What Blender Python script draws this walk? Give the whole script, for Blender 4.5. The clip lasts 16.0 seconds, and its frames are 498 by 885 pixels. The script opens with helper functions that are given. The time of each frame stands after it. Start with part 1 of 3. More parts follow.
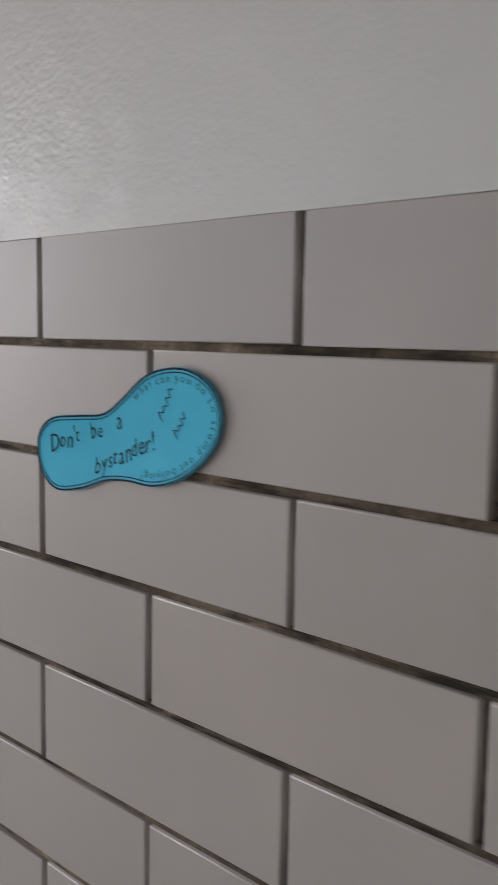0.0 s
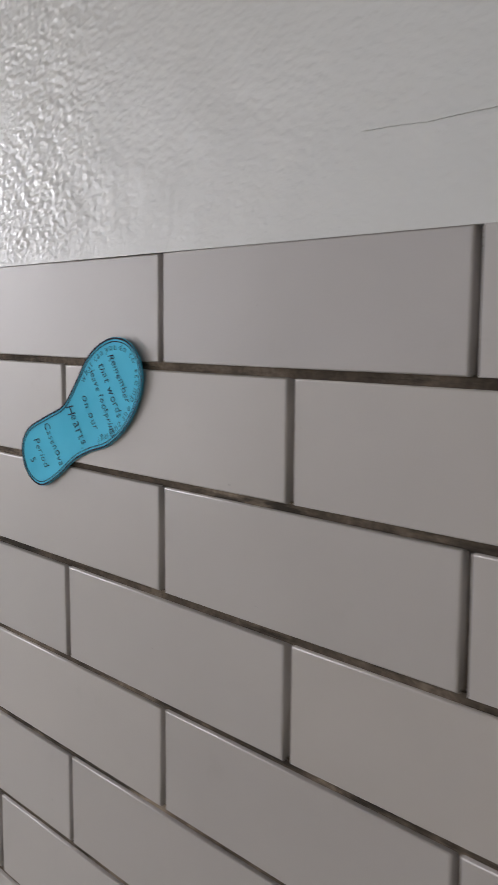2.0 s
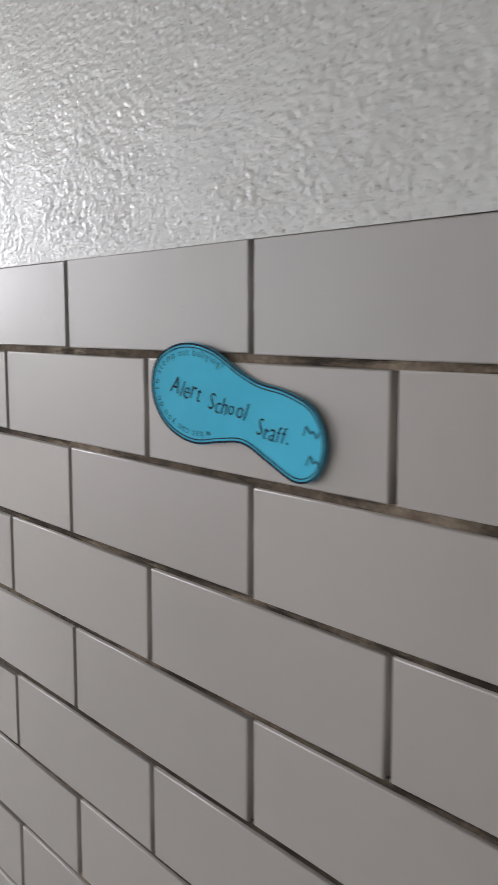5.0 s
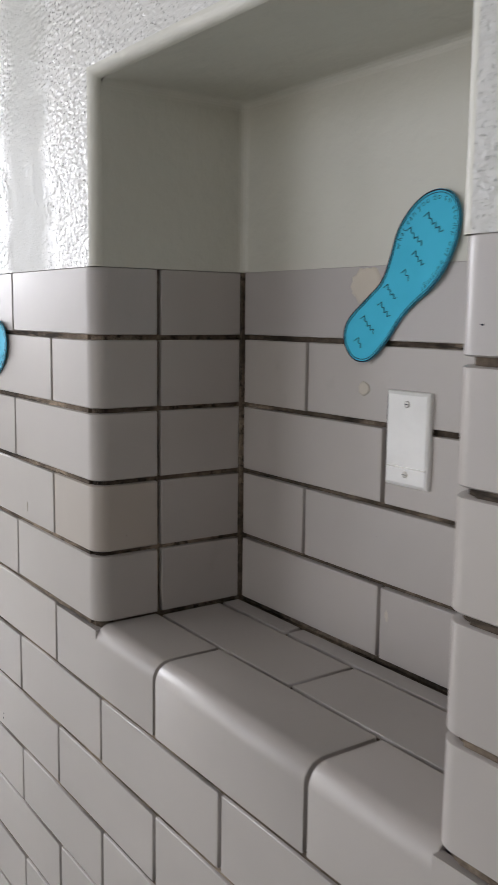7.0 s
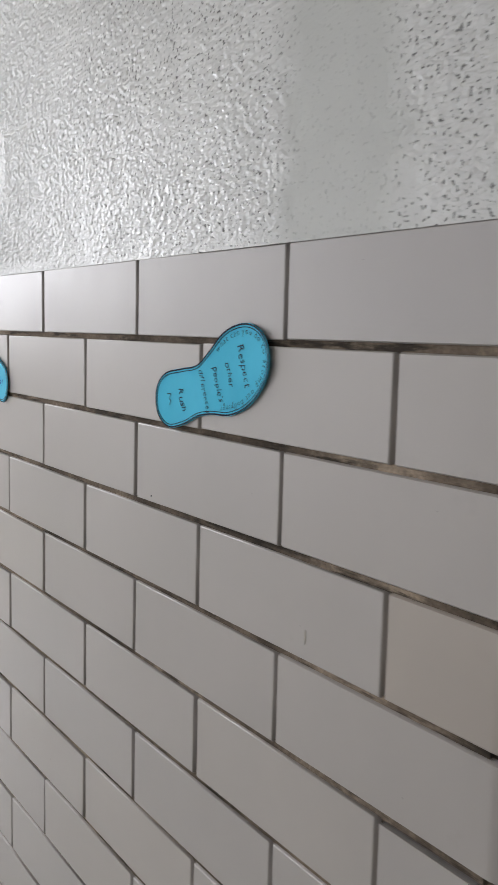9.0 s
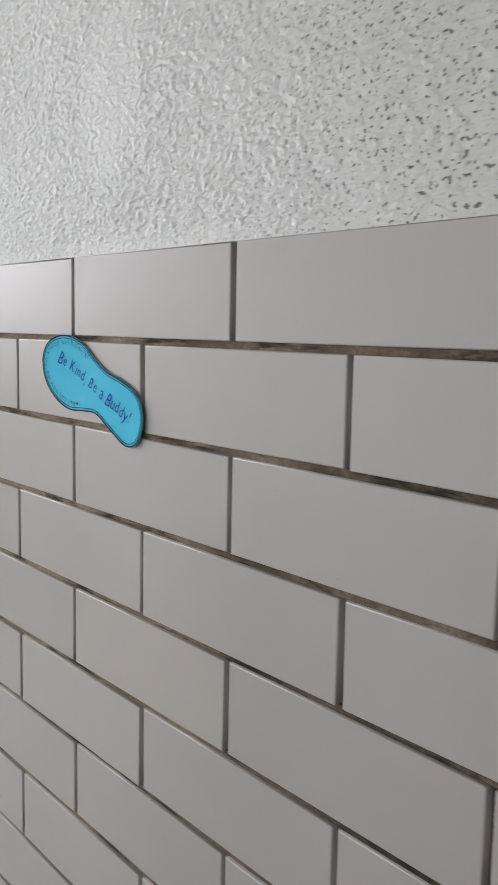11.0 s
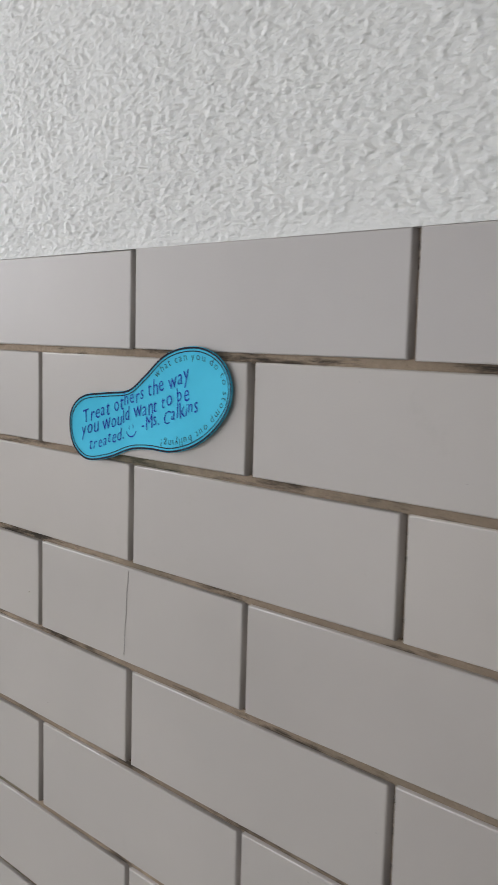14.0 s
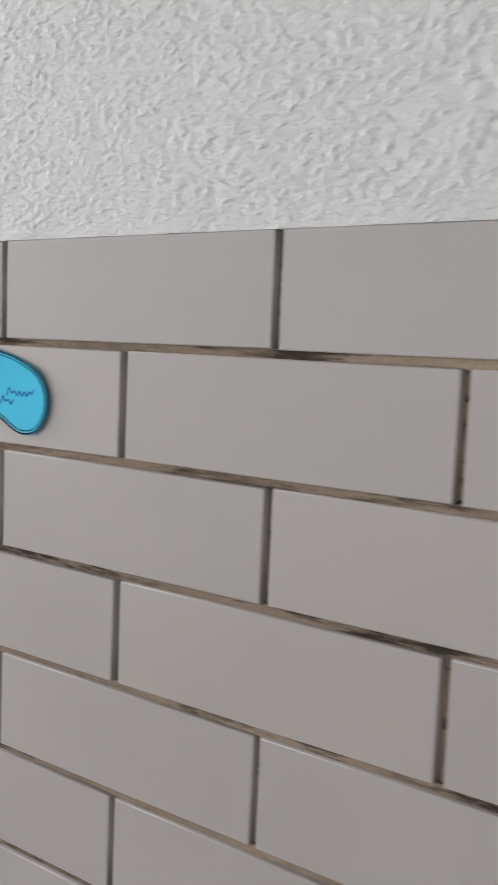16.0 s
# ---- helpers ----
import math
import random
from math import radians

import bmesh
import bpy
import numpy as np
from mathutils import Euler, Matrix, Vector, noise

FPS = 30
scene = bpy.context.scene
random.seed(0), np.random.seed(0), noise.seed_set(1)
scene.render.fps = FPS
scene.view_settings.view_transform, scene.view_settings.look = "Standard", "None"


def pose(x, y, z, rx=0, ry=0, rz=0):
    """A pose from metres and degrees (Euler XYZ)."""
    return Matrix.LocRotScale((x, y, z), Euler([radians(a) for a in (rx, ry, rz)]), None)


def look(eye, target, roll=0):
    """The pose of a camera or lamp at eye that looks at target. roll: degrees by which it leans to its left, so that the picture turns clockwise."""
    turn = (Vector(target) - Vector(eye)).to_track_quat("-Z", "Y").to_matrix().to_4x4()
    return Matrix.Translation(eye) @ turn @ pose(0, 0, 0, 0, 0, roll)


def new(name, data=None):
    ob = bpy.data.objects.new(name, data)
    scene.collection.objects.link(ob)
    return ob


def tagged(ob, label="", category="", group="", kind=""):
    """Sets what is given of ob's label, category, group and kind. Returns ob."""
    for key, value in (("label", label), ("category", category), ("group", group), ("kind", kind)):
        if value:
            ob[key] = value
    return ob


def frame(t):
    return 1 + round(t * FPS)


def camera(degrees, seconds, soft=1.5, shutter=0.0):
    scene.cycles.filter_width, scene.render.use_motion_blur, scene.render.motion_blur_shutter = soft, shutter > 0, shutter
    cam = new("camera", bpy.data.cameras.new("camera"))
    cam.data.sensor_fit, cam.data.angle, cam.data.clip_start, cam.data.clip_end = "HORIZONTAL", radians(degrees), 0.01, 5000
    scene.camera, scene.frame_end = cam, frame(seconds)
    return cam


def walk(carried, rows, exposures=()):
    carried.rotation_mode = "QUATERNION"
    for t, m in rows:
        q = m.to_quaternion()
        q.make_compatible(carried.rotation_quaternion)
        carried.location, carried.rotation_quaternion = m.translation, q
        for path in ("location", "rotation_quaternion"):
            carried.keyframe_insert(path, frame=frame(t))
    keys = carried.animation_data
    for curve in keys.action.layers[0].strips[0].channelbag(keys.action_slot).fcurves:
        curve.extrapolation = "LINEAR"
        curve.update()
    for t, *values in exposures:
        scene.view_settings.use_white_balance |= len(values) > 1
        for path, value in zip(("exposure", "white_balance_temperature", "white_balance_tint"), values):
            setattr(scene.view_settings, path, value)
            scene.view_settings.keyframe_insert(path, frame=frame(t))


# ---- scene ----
# ---- camera and walk ----
cam = camera(30.78, 16.0, soft=0.8, shutter=0.28)
PATH = [
    (0.0, 0.3999, -0.4765, 1.4393, 43.03, -6.70, -1.11),
    (0.5, 0.2074, -0.4886, 1.4550, 42.91, -6.92, -1.10),
    (1.0, 0.0379, -0.5087, 1.4487, 42.94, -6.77, -1.06),
    (1.5, -0.1159, -0.5019, 1.4524, 44.55, -7.30, -0.68),
    (2.0, -0.3075, -0.4728, 1.4614, 46.53, -7.15, -0.41),
    (2.5, -0.4450, -0.4363, 1.4554, 47.72, -7.35, -0.39),
    (3.0, -0.5855, -0.4186, 1.4373, 47.86, -7.20, -0.53),
    (5.3, -1.3610, -0.4642, 1.4564, 51.76, -7.48, -0.04),
    (5.5, -1.4175, -0.4625, 1.4547, 52.65, -7.54, -0.14),
    (6.0, -1.5600, -0.4609, 1.4413, 53.68, -7.23, -0.31),
    (6.5, -1.7660, -0.4815, 1.4455, 54.32, -6.90, -0.70),
    (7.0, -1.9463, -0.5261, 1.4622, 55.00, -8.01, -0.72),
    (7.5, -2.1255, -0.5261, 1.4350, 56.13, -6.87, -0.61),
    (8.0, -2.3240, -0.5208, 1.4568, 56.32, -7.63, -0.69),
    (8.5, -2.4786, -0.5210, 1.4411, 56.27, -7.41, -1.13),
    (9.0, -2.6595, -0.5129, 1.4384, 55.79, -6.86, -1.39),
    (9.2, -2.7302, -0.5276, 1.4502, 55.03, -7.14, -1.21),
    (11.3, -3.3959, -0.5147, 1.4417, 50.56, -7.05, -1.50),
    (11.5, -3.4619, -0.5144, 1.4382, 50.22, -6.92, -1.98),
    (12.0, -3.6367, -0.5384, 1.4466, 46.12, -6.27, -2.25),
    (12.5, -3.7519, -0.5552, 1.4401, 44.50, -6.45, -1.86),
    (13.0, -3.8933, -0.5593, 1.4309, 44.22, -5.72, -1.76),
    (13.5, -4.0869, -0.5458, 1.4414, 44.05, -5.64, -1.50),
    (14.0, -4.2168, -0.5242, 1.4458, 44.25, -6.56, -1.44),
    (14.5, -4.3703, -0.5030, 1.4367, 43.82, -6.52, -1.83),
    (15.0, -4.5395, -0.5232, 1.4416, 36.83, -5.57, -2.47),
    (15.5, -4.6532, -0.5721, 1.4297, 33.90, -4.83, -2.74),
    (16.0, -4.8093, -0.5828, 1.4356, 34.18, -6.09, -2.43),
]
EXPOSURES = [(0.0, 0.74, 6600, 15), (3.0, 0.69, 6550, 13), (5.5, 0.36, 6500, 12), (7.4, 0.37, 6500, 12), (8.0, 0.09, 6500, 12), (9.0, -0.07, 6500, 11), (12.5, -0.18, 6500, 10), (14.0, -0.29, 6520, 10), (16.0, -0.42, 6550, 11)]
walk(cam, [(t, pose(x, y, z, 90 + pitch, roll, yaw)) for t, x, y, z, yaw, pitch, roll in PATH], EXPOSURES)

# ---- plan, in metres: the tiled wall is the plane y = 0, the corridor lies at y < 0 ----
W, H, JOINT = 0.3048, 0.1, 0.0071      # tile pitch, course pitch, joint width
TOP = 1.53                             # joint grid zero: top of the wainscot is 6 mm lower
CAP = TOP - 0.006
X_END, X_BACK = -11.0, 4.0             # far and near end of the corridor
Y_OPP, CEIL = -2.9, 3.3
NL, NR, NB = -3.058, -2.428, 0.243     # niche: jambs and back
SILL, HEAD = TOP - 0.5, TOP + 0.232
R_TILE, R_PLASTER = 0.024, 0.014
COURSES = 15
BED = 0.0090                            # how far the mortar lies behind the tile face

# ---- world and lights ----
world = bpy.data.worlds.new("world")
scene.world = world
world.use_nodes = True
wn = world.node_tree.nodes
sky = wn.new("ShaderNodeTexSky")
sky.sky_type, sky.sun_disc = "NISHITA", False
sky.sun_elevation, sky.sun_rotation = radians(40), radians(160)
wn["Background"].inputs["Strength"].default_value = 0.08
world.node_tree.links.new(sky.outputs[0], wn["Background"].inputs["Color"])
sun_data = bpy.data.lights.new("sun", "SUN")
sun_data.energy, sun_data.angle, sun_data.color = 2.0, radians(0.5), (1.0, 0.95, 0.88)
sun = new("sun", sun_data)
sun.matrix_world = look((0, 4, 6), (0, 0, 0))


def window_light(name, at, target, w, h, power, colour):
    """Daylight that enters by an opening."""
    data = bpy.data.lights.new(name, "AREA")
    data.shape, data.size, data.size_y, data.energy, data.color = "RECTANGLE", w, h, power, colour
    ob = new(name, data)
    ob.matrix_world = look(at, target)
    return ob


DAY = (0.95, 0.97, 1.03)
OPENINGS = [(-9.6, -8.2), (-7.6, -6.2), (-5.6, -4.2), (-3.2, -1.8), (-0.9, 0.5), (1.4, 2.8)]   # windows of the opposite wall
POWER = [38, 35, 27, 8, 3, 2]
WZ0, WZ1 = 0.25, 2.9
for (a, b), p in zip(OPENINGS, POWER):
    window_light("window_daylight", ((a + b) / 2, Y_OPP - 0.1, (WZ0 + WZ1) / 2), ((a + b) / 2, 0, (WZ0 + WZ1) / 2), b - a, WZ1 - WZ0, p, DAY)
EZ0, EZ1 = 1.55, 3.15                  # window of the far end wall
window_light("end_window_daylight", (X_END - 0.1, -1.4, (EZ0 + EZ1) / 2), (0, -1.4, (EZ0 + EZ1) / 2), 1.8, EZ1 - EZ0, 148, DAY)


# ---- materials ----
def material(name, base, rough=0.5, metallic=0.0, spec=0.5):
    m = bpy.data.materials.new(name)
    m.use_nodes = True
    b = m.node_tree.nodes["Principled BSDF"]
    b.inputs["Base Color"].default_value = (*base, 1)
    b.inputs["Roughness"].default_value = rough
    b.inputs["Metallic"].default_value = metallic
    b.inputs["Specular IOR Level"].default_value = spec
    return m, m.node_tree.nodes, m.node_tree.links, b


def node(nodes, kind, **sets):
    n = nodes.new(kind)
    for k, v in sets.items():
        n.inputs[k].default_value = v
    return n


def noise_of(nodes, links, coords, scale, detail=3.0, rough=0.55):
    n = node(nodes, "ShaderNodeTexNoise", Scale=scale, Detail=detail, Roughness=rough)
    links.new(coords, n.inputs["Vector"])
    return n.outputs["Fac"]


def ramp_of(nodes, links, value, stops):
    r = nodes.new("ShaderNodeValToRGB")
    while len(r.color_ramp.elements) < len(stops):
        r.color_ramp.elements.new(0.5)
    for e, (p, c) in zip(r.color_ramp.elements, stops):
        e.position, e.color = p, ((*c, 1) if len(c) == 3 else c)
    links.new(value, r.inputs["Fac"])
    return r.outputs["Color"]


def grey(v):
    return (v, v, v)


def maths(nodes, links, op, a, b):
    n = nodes.new("ShaderNodeMath")
    n.operation = op
    for i, v in enumerate((a, b)):
        if isinstance(v, (int, float)):
            n.inputs[i].default_value = v
        else:
            links.new(v, n.inputs[i])
    return n.outputs[0]


def mix(nodes, links, fac, a, b, blend="MIX"):
    n = nodes.new("ShaderNodeMix")
    n.data_type, n.blend_type = "RGBA", blend
    for key, v in (("Factor", fac), ("A", a), ("B", b)):
        s = [i for i in n.inputs if i.name == key and (i.type == "RGBA" or key == "Factor" and i.type == "VALUE")][0]
        if isinstance(v, (int, float)):
            s.default_value = v
        elif isinstance(v, tuple):
            s.default_value = (*v, 1)
        else:
            links.new(v, s)
    return [o for o in n.outputs if o.type == "RGBA"][0]


def world_place(nodes):
    return nodes.new("ShaderNodeNewGeometry").outputs["Position"]


def bump_of(nodes, links, height, distance, strength=1.0, normal=None):
    b = node(nodes, "ShaderNodeBump", Distance=distance, Strength=strength)
    links.new(height, b.inputs["Height"])
    if normal:
        links.new(normal, b.inputs["Normal"])
    return b.outputs["Normal"]


def make_tile(name="glazed_tile", tint=(1.0, 1.0, 1.0)):
    m, n, l, b = material(name, (0.4, 0.37, 0.35), 0.34)
    p = world_place(n)
    rnd = n.new("ShaderNodeObjectInfo").outputs["Random"]
    per = ramp_of(n, l, rnd, [(0.0, (0.414, 0.377, 0.352)), (0.35, (0.434, 0.397, 0.371)), (0.62, (0.420, 0.385, 0.361)), (0.90, (0.446, 0.407, 0.379)), (0.985, (0.440, 0.399, 0.367))])
    cloud = ramp_of(n, l, noise_of(n, l, p, 3.0, 4), [(0.3, grey(0.93)), (0.7, grey(1.05))])
    c = mix(n, l, 1.0, mix(n, l, 1.0, per, tint, "MULTIPLY"), cloud, "MULTIPLY")
    dirt = ramp_of(n, l, noise_of(n, l, p, 14.0, 6, 0.7), [(0.62, grey(0)), (0.80, grey(1))])
    c = mix(n, l, maths(n, l, "MULTIPLY", dirt, 0.28), c, (0.30, 0.265, 0.23))
    speck = ramp_of(n, l, noise_of(n, l, p, 160.0, 2), [(0.765, grey(0)), (0.79, grey(1))])
    c = mix(n, l, maths(n, l, "MULTIPLY", speck, 0.5), c, (0.12, 0.10, 0.085))
    l.new(c, b.inputs["Base Color"])
    l.new(ramp_of(n, l, noise_of(n, l, p, 6.0, 5, 0.65), [(0.3, grey(0.31)), (0.75, grey(0.45))]), b.inputs["Roughness"])
    wave = bump_of(n, l, noise_of(n, l, p, 9.0, 2), 0.0011)
    l.new(bump_of(n, l, noise_of(n, l, p, 420.0, 2), 0.00008, 1.0, wave), b.inputs["Normal"])
    return m


def make_mortar():
    m, n, l, b = material("cement_mortar", (0.16, 0.135, 0.11), 0.95, spec=0.2)
    p = world_place(n)
    c = ramp_of(n, l, noise_of(n, l, p, 4.5, 7, 0.75), [(0.34, (0.035, 0.028, 0.021)), (0.5, (0.155, 0.12, 0.09)), (0.64, (0.36, 0.285, 0.215))])
    grain = ramp_of(n, l, noise_of(n, l, p, 320.0, 3), [(0.3, grey(0.7)), (0.7, grey(1.2))])
    c = mix(n, l, 1.0, c, grain, "MULTIPLY")
    soot = ramp_of(n, l, noise_of(n, l, p, 1.7, 3, 0.6), [(0.42, grey(0.7)), (0.62, grey(1.15))])
    c = mix(n, l, 1.0, c, soot, "MULTIPLY")
    x = n.new("ShaderNodeSeparateXYZ")
    l.new(p, x.inputs[0])
    far = n.new("ShaderNodeMapRange")
    far.inputs[1].default_value, far.inputs[2].default_value = -4.3, -5.1
    l.new(x.outputs["X"], far.inputs[0])
    fresh = n.new("ShaderNodeMapRange")
    fresh.inputs[1].default_value, fresh.inputs[2].default_value = -3.7, -4.5
    l.new(x.outputs["X"], fresh.inputs[0])
    c = mix(n, l, maths(n, l, "MULTIPLY", fresh.outputs[0], 0.5), c, (0.42, 0.325, 0.24))
    drawn = n.new("ShaderNodeVectorMath")
    drawn.operation = "MULTIPLY"
    drawn.inputs[1].default_value = (0.14, 1.0, 1.0)
    l.new(p, drawn.inputs[0])
    grime = ramp_of(n, l, noise_of(n, l, drawn.outputs[0], 75.0, 6, 0.7), [(0.50, grey(0)), (0.62, grey(1))])
    c = mix(n, l, maths(n, l, "MULTIPLY", grime, 0.92), c, (0.03, 0.025, 0.02))
    algae = ramp_of(n, l, noise_of(n, l, p, 4.0, 4), [(0.56, grey(0)), (0.66, grey(1))])
    c = mix(n, l, maths(n, l, "MULTIPLY", maths(n, l, "MULTIPLY", algae, far.outputs[0]), 0.6), c, (0.045, 0.07, 0.045))
    l.new(c, b.inputs["Base Color"])
    l.new(bump_of(n, l, noise_of(n, l, p, 380.0, 4), 0.0012), b.inputs["Normal"])
    return m


def make_plaster(name, relief, gloss, tint=(1.0, 1.0, 1.0)):
    """Cream-white painted stucco; relief: depth of the blobs, gloss: whether the old shiny coat is on it."""
    m, n, l, b = material(name, (0.66, 0.65, 0.615), 0.4)
    p = world_place(n)
    c = ramp_of(n, l, noise_of(n, l, p, 2.2, 5, 0.6), [(0.3, (0.57 * tint[0], 0.562 * tint[1], 0.545 * tint[2])), (0.7, (0.635 * tint[0], 0.628 * tint[1], 0.61 * tint[2]))])
    stain = ramp_of(n, l, noise_of(n, l, p, 11.0, 6, 0.7), [(0.6, grey(0)), (0.8, grey(1))])
    c = mix(n, l, maths(n, l, "MULTIPLY", stain, 0.16), c, (0.45, 0.43, 0.38))
    l.new(c, b.inputs["Base Color"])
    if relief:
        x = n.new("ShaderNodeSeparateXYZ")
        l.new(p, x.inputs[0])
        warp = n.new("ShaderNodeVectorMath")
        warp.operation = "MULTIPLY"
        warp.inputs[1].default_value = (0.62, 1.0, 1.0)
        l.new(p, warp.inputs[0])
        blobs = ramp_of(n, l, noise_of(n, l, warp.outputs[0], 165.0, 2, 0.5), [(0.40, grey(0)), (0.66, grey(1))])
        broad = noise_of(n, l, p, 60.0, 3)
        fine = noise_of(n, l, p, 300.0, 2)
        # how thick the stucco lies: thin at the near end, heavy past the niche, with a trowelled-over patch beside it
        thick = n.new("ShaderNodeMapRange")
        thick.inputs[1].default_value, thick.inputs[2].default_value = -0.9, -1.9
        thick.inputs[3].default_value, thick.inputs[4].default_value = 0.04, 1.0
        l.new(x.outputs["X"], thick.inputs[0])
        wob = maths(n, l, "MULTIPLY", maths(n, l, "SUBTRACT", noise_of(n, l, p, 9.0, 4), 0.5), 0.16)
        off = maths(n, l, "ABSOLUTE", maths(n, l, "ADD", maths(n, l, "ADD", x.outputs["X"], 3.285), wob), 0.0)
        patch = n.new("ShaderNodeMapRange")
        patch.inputs[1].default_value, patch.inputs[2].default_value = 0.055, 0.10
        patch.inputs[3].default_value, patch.inputs[4].default_value = 0.15, 1.0
        l.new(off, patch.inputs[0])
        uneven = ramp_of(n, l, noise_of(n, l, p, 7.0, 4), [(0.30, grey(0.45)), (0.5, grey(1))])
        amount = maths(n, l, "MULTIPLY", maths(n, l, "MULTIPLY", thick.outputs[0], patch.outputs[0]), uneven)
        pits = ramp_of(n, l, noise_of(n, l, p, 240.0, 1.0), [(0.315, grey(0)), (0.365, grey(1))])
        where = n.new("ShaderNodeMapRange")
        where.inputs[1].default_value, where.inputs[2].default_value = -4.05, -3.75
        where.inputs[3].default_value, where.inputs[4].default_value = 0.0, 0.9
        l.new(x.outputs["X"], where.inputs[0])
        pit_gain = n.new("ShaderNodeMapRange")
        pit_gain.inputs[1].default_value, pit_gain.inputs[2].default_value = -2.8, -3.2
        pit_gain.inputs[3].default_value, pit_gain.inputs[4].default_value = 0.3, 1.0
        l.new(x.outputs["X"], pit_gain.inputs[0])
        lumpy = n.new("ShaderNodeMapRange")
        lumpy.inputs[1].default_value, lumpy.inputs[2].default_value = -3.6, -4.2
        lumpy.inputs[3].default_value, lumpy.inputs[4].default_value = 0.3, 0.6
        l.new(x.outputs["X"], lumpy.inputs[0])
        pit_spread = maths(n, l, "MULTIPLY", maths(n, l, "MULTIPLY", pit_gain.outputs[0], patch.outputs[0]), thick.outputs[0])
        dip = maths(n, l, "MULTIPLY", maths(n, l, "MULTIPLY", pits, where.outputs[0]), pit_spread)
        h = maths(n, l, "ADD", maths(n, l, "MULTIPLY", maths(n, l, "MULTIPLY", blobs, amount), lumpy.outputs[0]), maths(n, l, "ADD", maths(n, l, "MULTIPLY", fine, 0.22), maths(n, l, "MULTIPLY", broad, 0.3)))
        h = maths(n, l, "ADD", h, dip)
        # near-black painted into the pits stands for the shade in them
        pit_shade = maths(n, l, "MULTIPLY", maths(n, l, "MULTIPLY", maths(n, l, "SUBTRACT", 1.0, pits), where.outputs[0]), pit_spread)
        newer = n.new("ShaderNodeMapRange")
        newer.inputs[1].default_value, newer.inputs[2].default_value = -3.75, -4.25
        l.new(x.outputs["X"], newer.inputs[0])
        c = mix(n, l, maths(n, l, "MULTIPLY", newer.outputs[0], 0.75), c, (0.75, 0.745, 0.73))
        # the patch's own greyer tone, darkened further for the sheen it lacks
        filled = maths(n, l, "MULTIPLY", maths(n, l, "SUBTRACT", 1.0, patch.outputs[0]), 0.8)
        c = mix(n, l, filled, c, (0.47, 0.475, 0.445))
        l.new(mix(n, l, pit_shade, c, (0.09, 0.085, 0.08)), b.inputs["Base Color"])
        l.new(bump_of(n, l, h, relief), b.inputs["Normal"])
        coat = n.new("ShaderNodeMapRange")
        coat.inputs[1].default_value, coat.inputs[2].default_value = -3.6, -4.4
        coat.inputs[3].default_value, coat.inputs[4].default_value = gloss, 0.62
        l.new(x.outputs["X"], coat.inputs[0])
        rough = maths(n, l, "ADD", coat.outputs[0], maths(n, l, "MULTIPLY", maths(n, l, "SUBTRACT", 1.0, patch.outputs[0]), 0.25))
        l.new(rough, b.inputs["Roughness"])
    else:
        l.new(bump_of(n, l, noise_of(n, l, p, 26.0, 5), 0.0022), b.inputs["Normal"])
        b.inputs["Roughness"].default_value = gloss
    return m


def make_paper():
    m, n, l, b = material("turquoise_paper", (0.05, 0.42, 0.62), 0.65, spec=0.15)
    p = world_place(n)
    c = ramp_of(n, l, noise_of(n, l, p, 12.0, 4), [(0.3, (0.055, 0.50, 0.72)), (0.7, (0.07, 0.56, 0.80))])
    l.new(c, b.inputs["Base Color"])
    w = bump_of(n, l, noise_of(n, l, p, 22.0, 2), 0.0016)
    l.new(bump_of(n, l, noise_of(n, l, p, 700.0, 2), 0.00006, 1.0, w), b.inputs["Normal"])
    return m


def plain(name, base, rough, metallic=0.0, bump=0.0003, scale=60.0):
    m, n, l, b = material(name, base, rough, metallic)
    p = world_place(n)
    lo, hi = tuple(v * 0.88 for v in base), tuple(min(1.0, v * 1.08) for v in base)
    l.new(ramp_of(n, l, noise_of(n, l, p, scale * 0.2, 5), [(0.3, lo), (0.7, hi)]), b.inputs["Base Color"])
    l.new(bump_of(n, l, noise_of(n, l, p, scale, 3), bump), b.inputs["Normal"])
    return m


TILE, MORTAR = make_tile(), make_mortar()
CAP_TILE = make_tile("grey_cap_tile", (0.978, 0.988, 1.015))
TAN_TILE = make_tile("tan_glazed_tile", (1.01, 0.972, 0.915))
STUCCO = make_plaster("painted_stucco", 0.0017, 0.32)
SMOOTH_PLASTER = make_plaster("smooth_painted_plaster", 0, 0.46, (0.95, 0.94, 0.86))
PAPER = make_paper()
INK = plain("black_marker", (0.012, 0.014, 0.03), 0.9)
BLUE_INK = plain("blue_marker", (0.008, 0.045, 0.40), 0.9)
PALE_INK = plain("thin_black_print", (0.015, 0.05, 0.08), 0.9)
PLATE = plain("white_enamelled_steel", (0.82, 0.81, 0.79), 0.3)
STEEL = plain("dull_steel", (0.42, 0.40, 0.37), 0.4, 1.0)
FLOOR = plain("waxed_concrete", (0.34, 0.355, 0.31), 0.3, 0.0, 0.0006, 30.0)
PAINT = plain("white_wall_paint", (0.58, 0.555, 0.50), 0.6)
CRACK = plain("painted_over_crack", (0.66, 0.65, 0.63), 0.4)
TILE_CRACK = plain("crazed_glaze", (0.35, 0.33, 0.31), 0.7)
SCAR = plain("old_adhesive", (0.52, 0.47, 0.40), 0.7)


